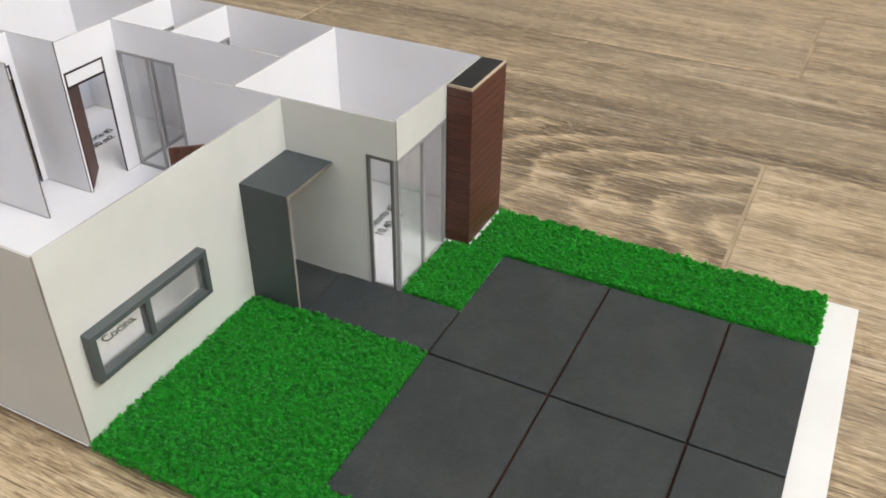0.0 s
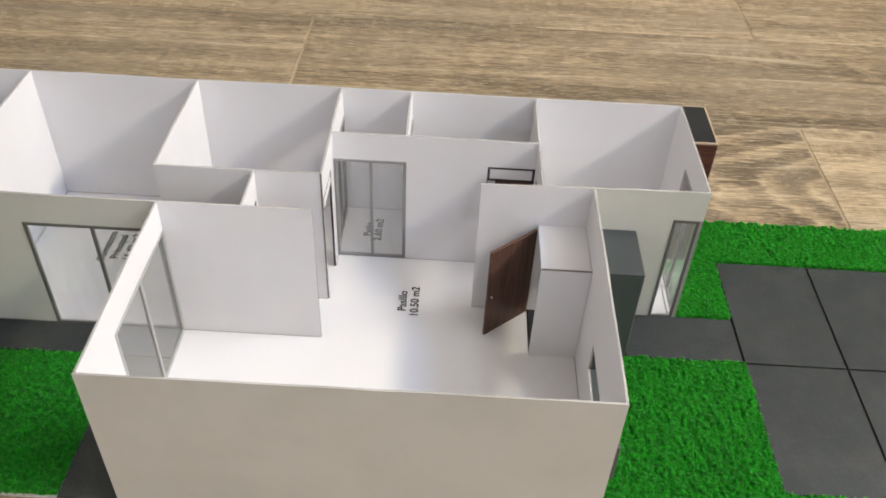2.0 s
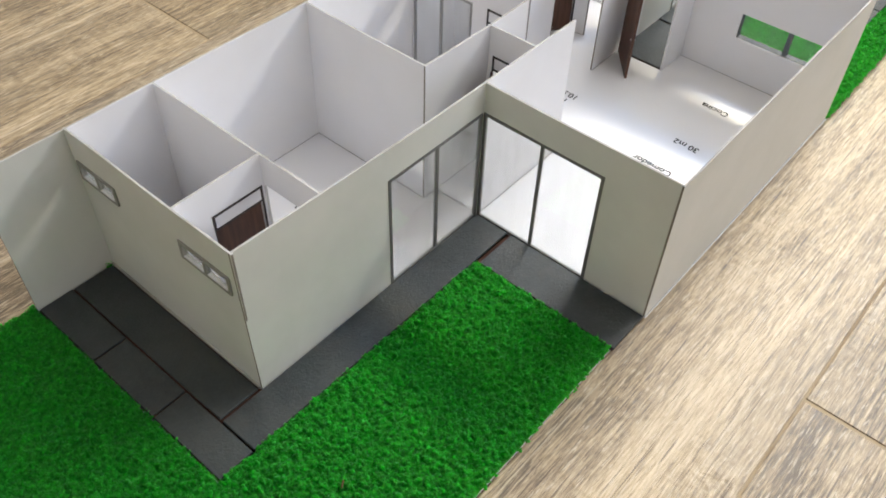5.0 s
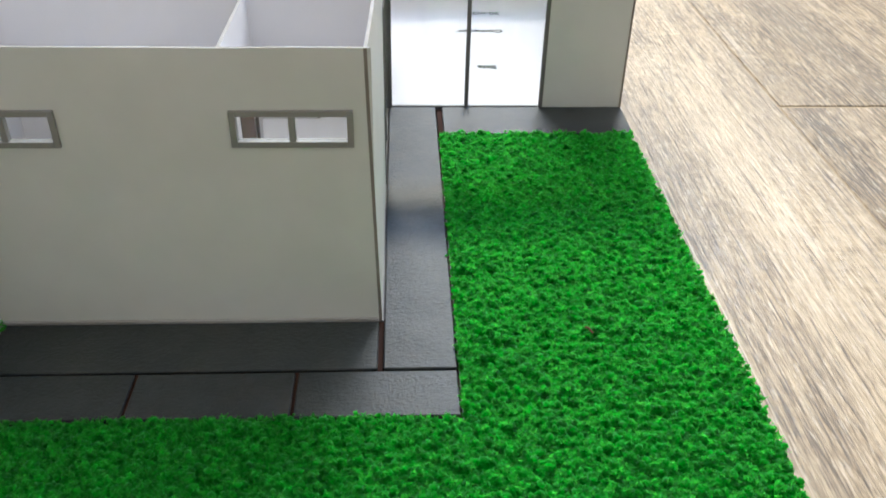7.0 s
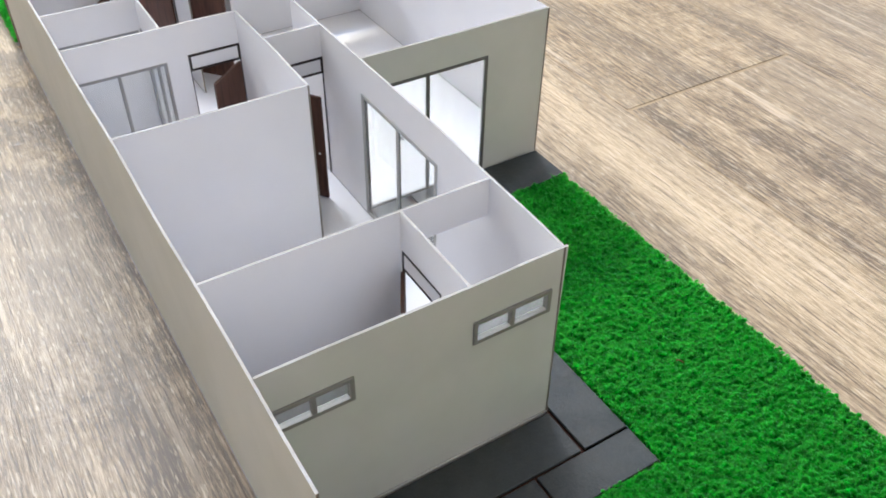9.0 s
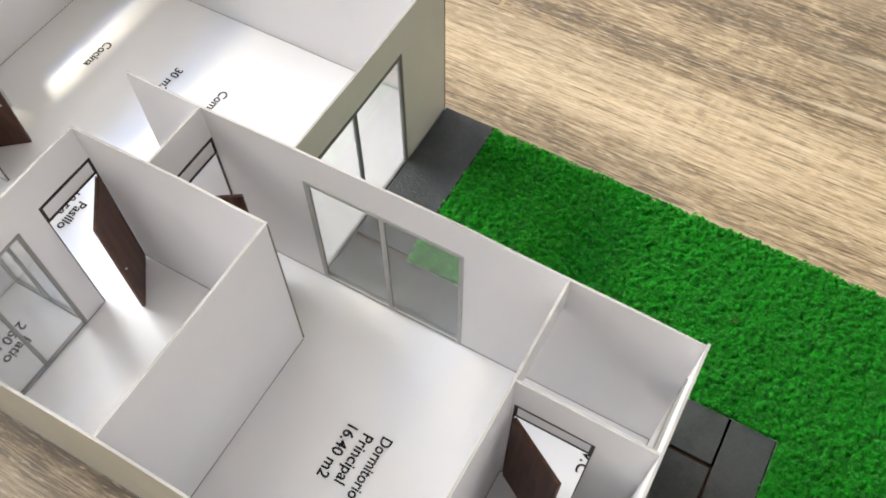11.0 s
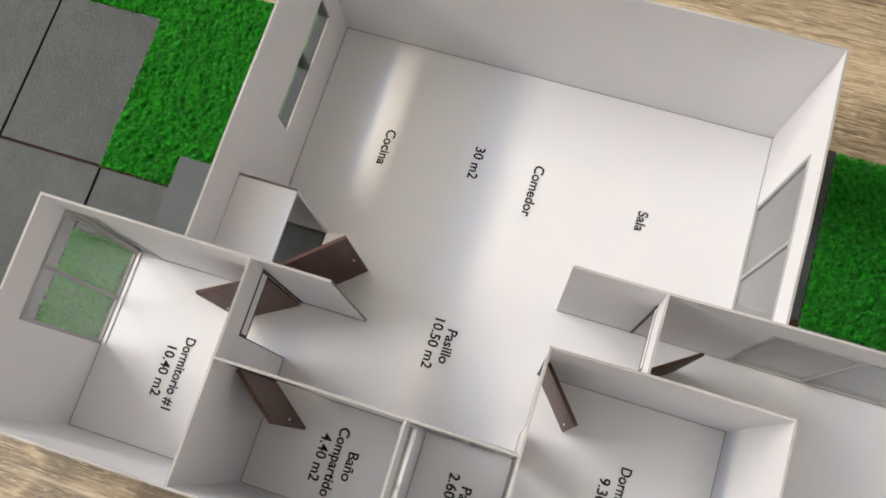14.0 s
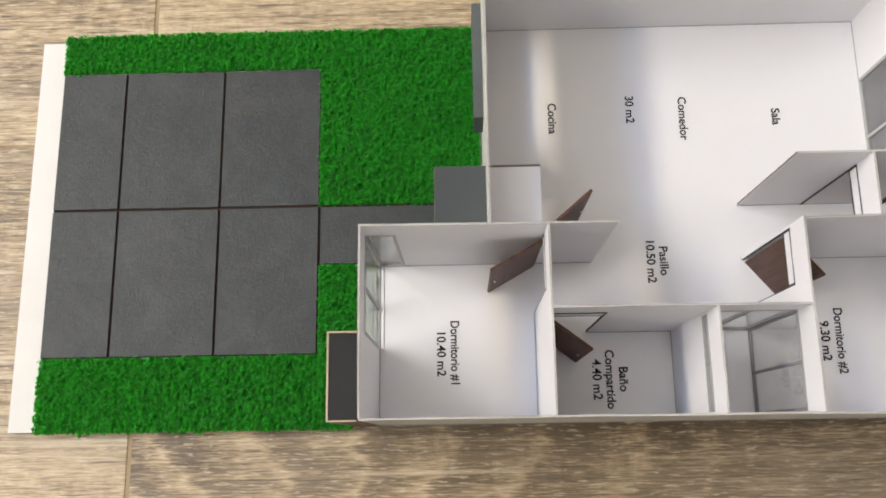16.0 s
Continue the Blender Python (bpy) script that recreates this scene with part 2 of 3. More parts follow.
    pale = k.ramp(line, [(0.004, (0.55, 0.55, 0.55)), (0.016, (0, 0, 0))])
    some = k.ramp(k.noise(stretched(0.2), 13, 2), [(0.46, (0, 0, 0)), (0.6, (1, 1, 1))])
    base = k.mix(k.math('MULTIPLY', pale, some), base, (0.66, 0.55, 0.40))
    tick = k.ramp(k.noise(stretched(0.14), 460, 2, 0.6, 0.3), [(0.58, (0, 0, 0)), (0.67, (0.5, 0.5, 0.5))])
    base = k.mix(tick, base, (0.70, 0.59, 0.43))
    pore = k.noise(stretched(0.03), 430, 2, 0.6, 0.2)
    base = k.mix(k.ramp(pore, [(0.33, (0.8, 0.8, 0.8)), (0.39, (0, 0, 0))]), base, (0.105, 0.070, 0.042))
    k.colour(base)
    k.rough(grain, 0.46, 0.31)
    relief = k.math('ADD', k.math('MULTIPLY', grain, 0.8), k.math('MULTIPLY', fib, 0.9))
    relief = k.math('ADD', relief, k.math('MULTIPLY', k.noise(stretched(0.3, 0.9), 190, 3, 0.6, 0.8), 0.3))
    relief = k.math('ADD', relief, k.math('MULTIPLY', saw, k.math('ADD', k.math('MULTIPLY', sawn, 0.7), 0.15)))
    # shallow dents left by the saw
    dent = k.noise(stretched(0.9), 75, 2, 0.5, 0.7)
    relief = k.math('ADD', relief, k.math('MULTIPLY', dent, k.math('ADD', k.math('MULTIPLY', sawn, 2.6), 0.35)))
    k.bump(relief, 0.5, 0.0010)
    return k.m


def clear_film():
    """Thin acetate: clear, a little hazy, with the gloss of a flat sheet."""
    m = bpy.data.materials.new("clear_acetate")
    m.use_nodes = True
    t = m.node_tree
    t.nodes.clear()
    out = t.nodes.new("ShaderNodeOutputMaterial")
    mixer = t.nodes.new("ShaderNodeMixShader")
    tr = t.nodes.new("ShaderNodeBsdfTransparent")
    tr.inputs[0].default_value = (0.97, 0.975, 0.972, 1)
    gl = t.nodes.new("ShaderNodeBsdfGlossy")
    gl.inputs["Roughness"].default_value = 0.03
    lw = t.nodes.new("ShaderNodeLayerWeight")
    power = t.nodes.new("ShaderNodeMath")
    power.operation = 'POWER'
    power.inputs[1].default_value = 3.5
    scale = t.nodes.new("ShaderNodeMath")
    scale.operation = 'MULTIPLY_ADD'
    scale.inputs[1].default_value, scale.inputs[2].default_value = 0.65, 0.04
    t.links.new(lw.outputs["Facing"], power.inputs[0])
    t.links.new(power.outputs[0], scale.inputs[0])
    t.links.new(scale.outputs[0], mixer.inputs[0])
    t.links.new(tr.outputs[0], mixer.inputs[1])
    t.links.new(gl.outputs[0], mixer.inputs[2])
    haze = t.nodes.new("ShaderNodeBsdfDiffuse")
    haze.inputs[0].default_value = (0.8, 0.8, 0.82, 1)
    cloudy = t.nodes.new("ShaderNodeMixShader")
    # wiped film: faint upright smears
    tc = t.nodes.new("ShaderNodeTexCoord")
    mp = t.nodes.new("ShaderNodeMapping")
    mp.inputs["Scale"].default_value = (140, 140, 22)
    smear = t.nodes.new("ShaderNodeTexNoise")
    smear.inputs["Scale"].default_value, smear.inputs["Detail"].default_value = 1.0, 4.0
    span = t.nodes.new("ShaderNodeMapRange")
    span.inputs[1].default_value, span.inputs[2].default_value = 0.35, 0.7
    span.inputs[3].default_value, span.inputs[4].default_value = 0.03, 0.07
    t.links.new(tc.outputs["Object"], mp.inputs["Vector"])
    t.links.new(mp.outputs["Vector"], smear.inputs["Vector"])
    t.links.new(smear.outputs["Fac"], span.inputs[0])
    t.links.new(span.outputs[0], cloudy.inputs[0])
    t.links.new(mixer.outputs[0], cloudy.inputs[1])
    t.links.new(haze.outputs[0], cloudy.inputs[2])
    t.links.new(cloudy.outputs[0], out.inputs[0])
    return m


M_DOOR, M_CLAD, M_SLATE, M_TURF, M_PLANK, M_FILM = door_wood(), cladding(), slate(), turf(), plank(), clear_film()
M_GROUT = paper("tan_grout", (0.42, 0.33, 0.215), (0.30, 0.23, 0.15), 0.9, 0.1)
M_STALK = paper("dry_stalk", (0.20, 0.11, 0.05), (0.12, 0.06, 0.03), 0.8, 0.2)
M_GLUE = paper("brown_joint", (0.075, 0.036, 0.025), (0.035, 0.018, 0.014), 0.9, 0.1)
M_WALLP = paper("room_paint", (0.64, 0.62, 0.58), (0.61, 0.59, 0.55), 0.8, 0.2)
M_CEIL = paper("ceiling_paint", (0.84, 0.83, 0.80), (0.81, 0.80, 0.77), 0.8, 0.2)

# ---- builders ----


def mesh(name, bm, mats, parent=None, label="", smooth=False):
    me = bpy.data.meshes.new(name)
    bm.to_mesh(me)
    bm.free()
    for m in (mats if isinstance(mats, (list, tuple)) else [mats]):
        me.materials.append(m)
    if smooth:
        me.shade_smooth()
    ob = new(name, me)
    if parent is not None:
        ob.parent = parent
    return tagged(ob, label)


def part(name, bm, mats, parent, label=""):
    return mesh(name, bm, mats, parent, label)


def empty(name, at=(0, 0, 0), turn=0.0):
    ob = new(name)
    ob.empty_display_size = 0.01
    ob.matrix_basis = pose(at[0] * S, at[1] * S, at[2] * S, 0, 0, turn)
    return ob


def add_box(bm, x0, x1, y0, y1, z0, z1, bevel=0.0, mat=0):
    """A box in model units, with its edges bevelled."""
    vs = [bm.verts.new((x * S, y * S, z * S)) for z in (z0, z1) for y in (y0, y1) for x in (x0, x1)]
    fs = [bm.faces.new([vs[i] for i in q]) for q in ((0, 2, 3, 1), (4, 5, 7, 6), (0, 1, 5, 4), (2, 6, 7, 3), (0, 4, 6, 2), (1, 3, 7, 5))]
    for f in fs:
        f.material_index = mat
    if bevel:
        bmesh.ops.bevel(bm, geom=list({e for f in fs for e in f.edges}), offset=bevel * S, segments=1, affect='EDGES', material=-1)
    return fs


def box(x0, x1, y0, y1, z0, z1, bevel=0.0):
    bm = bmesh.new()
    add_box(bm, x0, x1, y0, y1, z0, z1, bevel)
    return bm


THICK = 0.036
TOP = 3.34
FOOT = []


def wall(name, axis, at, u0, u1, openings=(), out=0, label="", top=TOP, thick=THICK, tip=(0.0, 0.0), raised=0.0, lean=None):
    """A card wall along u at a place on the other axis, with openings (u0, u1, z0, z1) right through it.
    out: stretches (side, u0, u1) that are pale grey outdoors; a bare side (+1, -1) stands for the whole wall.
    tip: how far the top edge rises at either end; raised: how far the whole card stands up; lean: (u, how far the top leans from there to the end)."""
    openings = [(max(o[0], u0), min(o[1], u1), o[2], o[3]) for o in openings]
    outs = out if isinstance(out, list) else [(out, -99, 99)]
    us = {u0, u1, *(q for o in openings for q in o[:2]), *(s for o in outs for s in o[1:] if u0 < s < u1)}
    k = int((u1 - u0) / 0.8) + 1
    us |= {round(u0 + (u1 - u0) * i / k, 4) for i in range(k + 1)}
    us = sorted(us)
    us = [u for i, u in enumerate(us) if i == 0 or u - us[i - 1] > 1e-4]
    zs = sorted({0.0, top, *(q for o in openings for q in o[2:])})
    zs = [z for z in zs if 0 <= z <= top]
    solid = [[not any(o[0] < (a + b) / 2 < o[1] and o[2] < (c + d) / 2 < o[3] for o in openings) for c, d in zip(zs, zs[1:])] for a, b in zip(us, us[1:])]
    bm = bmesh.new()
    seed = (sum(ord(c) for c in name) % 97) * 1.7
    cache = {}

    def vert(i, j, s):
        if (i, j, s) not in cache:
            u, z = us[i], zs[j]
            sway = 0.022 * noise.noise((u * 0.55 + seed, z * 0.4, seed)) * (z / top)
            lift = 0.012 * noise.noise((u * 1.3, seed, 2.0)) if j == len(zs) - 1 else 0.0
            lift += tip[0] + (tip[1] - tip[0]) * (u - u0) / (u1 - u0) if j == len(zs) - 1 else 0.0
            if lean and u > lean[0]:
                sway += lean[1] * (u - lean[0]) / (u1 - lean[0]) * z / top
            lift += raised
            w = at + s * thick / 2 + sway
            p = (u, w, z + lift) if axis == 'x' else (w, u, z + lift)
            cache[i, j, s] = bm.verts.new([q * S for q in p])
        return cache[i, j, s]

    def quad(ids, m):
        f = bm.faces.new([vert(*q) for q in ids])
        f.material_index = m

    nu, nz = len(us) - 1, len(zs) - 1
    for i in range(nu):
        for j in range(nz):
            if not solid[i][j]:
                continue
            mid = (us[i] + us[i + 1]) / 2
            for s in (-1, 1):
                m = 1 if any(o[0] == s and o[1] < mid < o[2] for o in outs) else 0
                ring = [(i, j, s), (i + 1, j, s), (i + 1, j + 1, s), (i, j + 1, s)]
                quad(ring if (s < 0) == (axis == 'x') else ring[::-1], m)
            if i == 0 or not solid[i - 1][j]:
                quad([(i, j, -1), (i, j, 1), (i, j + 1, 1), (i, j + 1, -1)], 3 if i == 0 else 2)
            if i == nu - 1 or not solid[i + 1][j]:
                quad([(i + 1, j, 1), (i + 1, j, -1), (i + 1, j + 1, -1), (i + 1, j + 1, 1)], 3 if i == nu - 1 else 2)
            if j == 0 or not solid[i][j - 1]:
                quad([(i, j, 1), (i, j, -1), (i + 1, j, -1), (i + 1, j, 1)], 2)
            if j == nz - 1 or not solid[i][j + 1]:
                quad([(i, j + 1, -1), (i, j + 1, 1), (i + 1, j + 1, 1), (i + 1, j + 1, -1)], 2)
    bmesh.ops.recalc_face_normals(bm, faces=bm.faces[:])
    ob = mesh(name, bm, [M_CARD, M_OUT, M_EDGE, M_CORE])
    FOOT.append((axis, at, [(us[i], us[i + 1]) for i in range(nu) if solid[i][0]]))
    return tagged(ob, label or "white card partition wall of the house model", "wall", kind="structure")

# ---- the room round the model ----
FZ = -0.15          # top of the tiled floor, model units
RX0, RX1, RY0, RY1, RZ = WX, 2.9, -2.3, 2.6, 2.5


def metre_box(x0, x1, y0, y1, z0, z1):
    return box(x0 / S, x1 / S, y0 / S, y1 / S, z0 / S, z1 / S)


room_floor = mesh("floor", metre_box(RX0, RX1, RY0, RY1, FZ * S - 0.03, FZ * S - 0.0008), M_GROUT)
tagged(room_floor, "wood-look tiled floor with long taupe planks", "floor", kind="structure")


def room_wall(name, axis, at0, at1, u0, u1, hole=None):
    bm = bmesh.new()
    z0, z1 = FZ * S - 0.03, RZ
    spans = [(u0, u1, z0, z1)] if hole is None else [(u0, hole[0], z0, z1), (hole[1], u1, z0, z1), (hole[0], hole[1], z0, hole[2]), (hole[0], hole[1], hole[3], z1)]
    for a, b, c, d in spans:
        q = (a, b, at0, at1) if axis == 'x' else (at0, at1, a, b)
        add_box(bm, *(v / S for v in q), c / S, d / S)
    return tagged(mesh(name, bm, M_WALLP), "plain off-white painted room wall", "wall", kind="structure")


room_wall("wall_west", 'y', RX0 - 0.12, RX0, RY0 - 0.12, RY1 + 0.12, WIN)
room_wall("wall_east", 'y', RX1, RX1 + 0.12, RY0 - 0.12, RY1 + 0.12)
room_wall("wall_south", 'x', RY0 - 0.12, RY0, RX0, RX1)
# the hole here only makes room for the added fill lamp
room_wall("wall_north", 'x', RY1, RY1 + 0.12, RX0, RX1, FILL_HOLE)
tagged(mesh("ceiling", metre_box(RX0 - 0.12, RX1 + 0.12, RY0 - 0.12, RY1 + 0.12, RZ, RZ + 0.1), M_CEIL), "plain white room ceiling", "ceiling", kind="structure")

# ---- model: base and paved or planted ground ----
BX0, BX1, BY0 = -7.5, 20.6, -0.07
outline = [(BX0, BY0), (-0.56, BY0), (-0.56, 0.0), (17.86, 0.0), (17.86, BY0), (BX1, BY0), (BX1, 8.43), (10.39, 8.43), (10.39, 8.45), (2.2, 8.45), (2.2, 8.43), (BX0, 8.43)]
bm = bmesh.new()
low = bm.faces.new([bm.verts.new((x * S, y * S, -0.149 * S)) for x, y in outline])
rise = bmesh.ops.extrude_face_region(bm, geom=[low])["geom"]
bmesh.ops.translate(bm, verts=[v for v in rise if isinstance(v, bmesh.types.BMVert)], vec=(0, 0, 0.137 * S))
bmesh.ops.recalc_face_normals(bm, faces=bm.faces[:])
board = tagged(mesh("model_base", bm, [M_BASE]), "white foam board base under the house model", "model base")
part("base_lip", box(2.21, 10.385, 8.46, 8.546, -0.011, -0.001), M_BASE, board, "thin projecting card lip")

bm = bmesh.new()
for q in ((-0.06, 16.2, 0.03, 4.37), (2.25, 10.34, 4.37, 8.47)):
    add_box(bm, *q, -0.012, 0.0)
sheet = tagged(mesh("floor_sheet", bm, M_FLOOR), "glossy white printed plan sheet with room names", "floor", kind="structure")


def lettering(words, x, y, size=0.25, dark=M_INK, wide=1.0):
    """A line of print on the sheet, that reads towards -y."""
    cu = bpy.data.curves.new("lettering", 'FONT')
    cu.offset = 0.0048 * S
    cu.body, cu.size, cu.align_x, cu.align_y = words, size * S, 'CENTER', 'CENTER'
    tmp = new("lettering", cu)
    bpy.context.view_layer.update()
    me = bpy.data.meshes.new_from_object(tmp)
    bpy.data.objects.remove(tmp)
    me.materials.clear()
    me.materials.append(dark)
    ob = new("lettering", me)
    ob.parent = sheet
    ob.matrix_basis = pose(x * S, y * S, 0.009 * S, 0, 0, -90) @ Matrix.Diagonal((wide, 1, 1, 1))
    return tagged(ob, "black printed room name")


def name_block(lines, x, y, step=0.28, size=0.25):
    for i, words in enumerate(lines):
        lettering(words, x + ((len(lines) - 1) / 2 - i) * step, y, size, wide=0.875 if words.startswith("Dormitorio") else 0.95 if words == "Compartido" else 0.99)


name_block(["Pasillo", "10.50 m2"], 5.758, 3.215, 0.265)
name_block(["Cocina"], 3.721, 6.382)
name_block(["30 m2"], 5.388, 6.548)
name_block(["Comedor"], 6.515, 6.323)
name_block(["Sala"], 8.486, 6.314)
name_block(["Dormitorio #1", "10.40 m2"], 1.408, 1.385)
name_block(["Ba\u00f1o", "Compartido", "4.40 m2"], 4.655, 0.81, 0.265)
name_block(["Dormitorio #2", "9.30 m2"], 9.16, 1.507, 0.295)
name_block(["Patio", "2.60 m2"], 6.765, 0.84, 0.25)
name_block(["Dormitorio", "Principal", "16.40 m2"], 12.5, 1.96)
name_block(["W.C"], 15.5, 3.62)

# paving: each slab a piece on a dark glue bed
bm = bmesh.new()
for q in ((-6.943, -1.251, 1.397, 7.652), (-1.251, 3.2, 3.27, 4.56), (16.25, 17.873, 0.04, 5.265), (10.4, 17.2, 4.42, 5.265), (10.4, 11.462, 5.2, 8.5)):
    add_box(bm, *q, -0.011, 0.006 if q[1] == 3.2 else 0.0)
paving = tagged(mesh("pavement", bm, M_GLUE), "dark slate-grey model paving slabs with brown joints", "pavement", kind="structure")
GAP = 0.02


def slab(x0, x1, y0, y1, z=0.055):
    ob = part("slab", box(x0 + GAP, x1 - GAP, y0 + GAP, y1 - GAP, 0.0, z, 0.012), M_SLATE, paving)
    ob.matrix_basis = pose(0, 0, 0) @ pose(0, 0, random.uniform(-0.0001, 0.0001))
    return ob


for x0, x1 in ((-3.378, -1.251), (-5.54, -3.378), (-6.943 - GAP, -5.54)):
    for y0, y1 in ((1.397, 4.53), (4.53, 7.652)):
        slab(x0, x1, y0, y1)
slab(-1.251, 1.2, 3.26, 4.53)
slab(1.2, 3.2, 3.27, 4.53, 0.03)
slab(16.285, 17.148, 0.04, 4.389)
slab(10.392, 17.148, 4.414, 5.265)
slab(10.392, 11.462, 5.33, 8.53)
for y0, y1 in ((0.02, 1.773), (1.773, 3.496), (3.496, 5.265)):
    slab(17.148, 17.873, y0, y1)


part("foot_strip", box(16.248, 16.276, 0.05, 4.36, 0.0, 0.066), M_EDGE, paving, "cream raw card strip")


def grass(name, areas, label):
    """Crumbly flock turf: an uneven mat under very many small crumbs, as one piece of stuff."""
    rng = np.random.default_rng(sum(ord(c) for c in name))
    waves = [(rng.uniform(1.5, 14.0), rng.uniform(0, 6.28), rng.uniform(0, 6.28)) for _ in range(24)]
    table = rng.random((256, 256, 4))
    CLUMP = 0.084

    def lie(x, y):
        """The mat's height: soft waves under round clumps with gaps between them."""
        z = 0.030 + 0.0 * x
        for f, turn, phase in waves:
            z = z + 0.0022 * np.sin(f * (x * math.cos(turn) + y * math.sin(turn)) + phase)
        top = np.zeros_like(z)
        ci, cj = np.floor(x / CLUMP).astype(int), np.floor(y / CLUMP).astype(int)
        for di in (-1, 0, 1):
            for dj in (-1, 0, 1):
                q = table[(ci + di) % 256, (cj + dj) % 256]
                dx = x - (ci + di + 0.15 + 0.7 * q[..., 0]) * CLUMP
                dy = y - (cj + dj + 0.15 + 0.7 * q[..., 1]) * CLUMP
                reach = CLUMP * (0.5 + 0.45 * q[..., 2])
                top = np.maximum(top, (0.045 + 0.075 * q[..., 3] ** 1.5) * (1 - (dx * dx + dy * dy) / reach ** 2))
        return np.clip(z + top, 0.012, 0.16)

    phi = (1 + 5 ** 0.5) / 2
    ico = np.array([(-1, phi, 0), (1, phi, 0), (-1, -phi, 0), (1, -phi, 0), (0, -1, phi), (0, 1, phi), (0, -1, -phi), (0, 1, -phi), (phi, 0, -1), (phi, 0, 1), (-phi, 0, -1), (-phi, 0, 1)])
    ico /= np.linalg.norm(ico[0])
    tri = np.array([(0, 11, 5), (0, 5, 1), (0, 1, 7), (0, 7, 10), (0, 10, 11), (1, 5, 9), (5, 11, 4), (11, 10, 2), (10, 7, 6), (7, 1, 8), (3, 9, 4), (3, 4, 2), (3, 2, 6), (3, 6, 8), (3, 8, 9), (4, 9, 5), (2, 4, 11), (6, 2, 10), (8, 6, 7), (9, 8, 1)])
    verts, faces, n = [], [], 0
    for x0, x1, y0, y1 in areas:
        nx, ny = max(2, int((x1 - x0) / 0.035)), max(2, int((y1 - y0) / 0.035))
        gx, gy = np.meshgrid(np.linspace(x0, x1, nx + 1), np.linspace(y0, y1, ny + 1), indexing='ij')
        gz = lie(gx, gy) + rng.normal(0, 0.005, gx.shape)
        gz = np.maximum(gz, 0.02)
        gz[0], gz[-1], gz[:, 0], gz[:, -1] = -0.01, -0.01, -0.01, -0.01
        gx[1:-1, 1:-1] += rng.normal(0, 0.007, gx[1:-1, 1:-1].shape)
        gy[1:-1, 1:-1] += rng.normal(0, 0.007, gy[1:-1, 1:-1].shape)
        verts.append(np.stack([gx, gy, gz], -1).reshape(-1, 3))
        i, j = np.meshgrid(np.arange(nx), np.arange(ny), indexing='ij')
        a = (i * (ny + 1) + j).ravel()
        faces.append(np.concatenate([np.stack([a, a + ny + 1, a + ny + 2], 1), np.stack([a, a + ny + 2, a + 1], 1)]) + n)
        n += (nx + 1) * (ny + 1)
        count = int((x1 - x0) * (y1 - y0) * 1150)
        x, y = rng.uniform(x0, x1, count), rng.uniform(y0, y1, count)
        rim = int(2 * (x1 - x0 + y1 - y0) * 26)
        ex, ey, pick = rng.uniform(x0, x1, rim), rng.uniform(y0, y1, rim), rng.integers(0, 4, rim)
        stray = np.clip(rng.normal(-0.004, 0.024, rim), -0.06, 0.028)
        ex = np.where(pick == 0, x0 + stray, np.where(pick == 1, x1 + stray, ex))
        ey = np.where(pick == 2, y0 + stray, np.where(pick == 3, y1 + stray, ey))
        x, y = np.concatenate([x, ex]), np.concatenate([y, ey])
        z = (lie(x, y) + rng.normal(0, 0.006, len(x))) * np.concatenate([np.ones(count), rng.uniform(-0.5, 0.9, rim)])
        c = np.stack([x, y, z], 1)
        k = len(c)
        size = (0.011 + 0.020 * rng.random((k, 1, 1)) ** 1.6) * rng.uniform(0.6, 1.5, (k, 1, 3)) * np.array([1.15, 1.15, 0.8])
        lump = ico[None] * rng.uniform(0.55, 1.4, (k, 12, 1)) * size
        verts.append((lump + c[:, None]).reshape(-1, 3))
        faces.append((tri[None] + (np.arange(k) * 12)[:, None, None]).reshape(-1, 3) + n)
        n += 12 * k
        # short fibres that stand out of the mat at all angles
        k = int((x1 - x0) * (y1 - y0) * 5500)
        x, y = rng.uniform(x0 - 0.01, x1 + 0.01, k), rng.uniform(y0 - 0.01, y1 + 0.01, k)
        root = np.stack([x, y, lie(x, y) - 0.012], 1)
        turn, lean, wide, long = rng.uniform(0, 6.283, k), rng.normal(0, 0.5, (k, 2)), rng.uniform(0.008, 0.016, k), rng.uniform(0.020, 0.048, k)
        across = np.stack([np.cos(turn) * wide, np.sin(turn) * wide, 0 * x], 1)
        tip = root + np.stack([lean[:, 0] * long, lean[:, 1] * long, long], 1)
        verts.append(np.stack([root - across, root + across, tip], 1).reshape(-1, 3))
        faces.append(np.arange(3 * k).reshape(-1, 3) + n)
        n += 3 * k
    v, f = np.concatenate(verts) * S, np.concatenate(faces)
    me = bpy.data.meshes.new(name)
    me.vertices.add(len(v))
    me.vertices.foreach_set("co", v.ravel().astype(np.float32))
    me.loops.add(f.size)
    me.loops.foreach_set("vertex_index", f.ravel().astype(np.int32))
    me.polygons.add(len(f))
    me.polygons.foreach_set("loop_start", np.arange(0, f.size, 3, dtype=np.int32))
    me.update(calc_edges=True)
    me.shade_smooth()
    me.materials.append(M_TURF)
    return tagged(new(name, me), label, "grass", kind="stuff")


grass("front_grass", [(-6.93, -0.55, -0.09, 1.385), (-1.23, -0.07, 1.385, 3.25), (-6.93, -1.25, 7.665, 8.54), (-1.25, 1.25, 4.55, 8.54), (1.25, 2.15, 4.62, 8.54)], "bright green flock turf round the model driveway")
grass("back_grass", [(11.48, 17.87, 5.28, 8.45), (17.89, 20.58, -0.09, 8.42), (16.29, 16.39, 0.03, 0.08)], "bright green flock turf behind the model house")

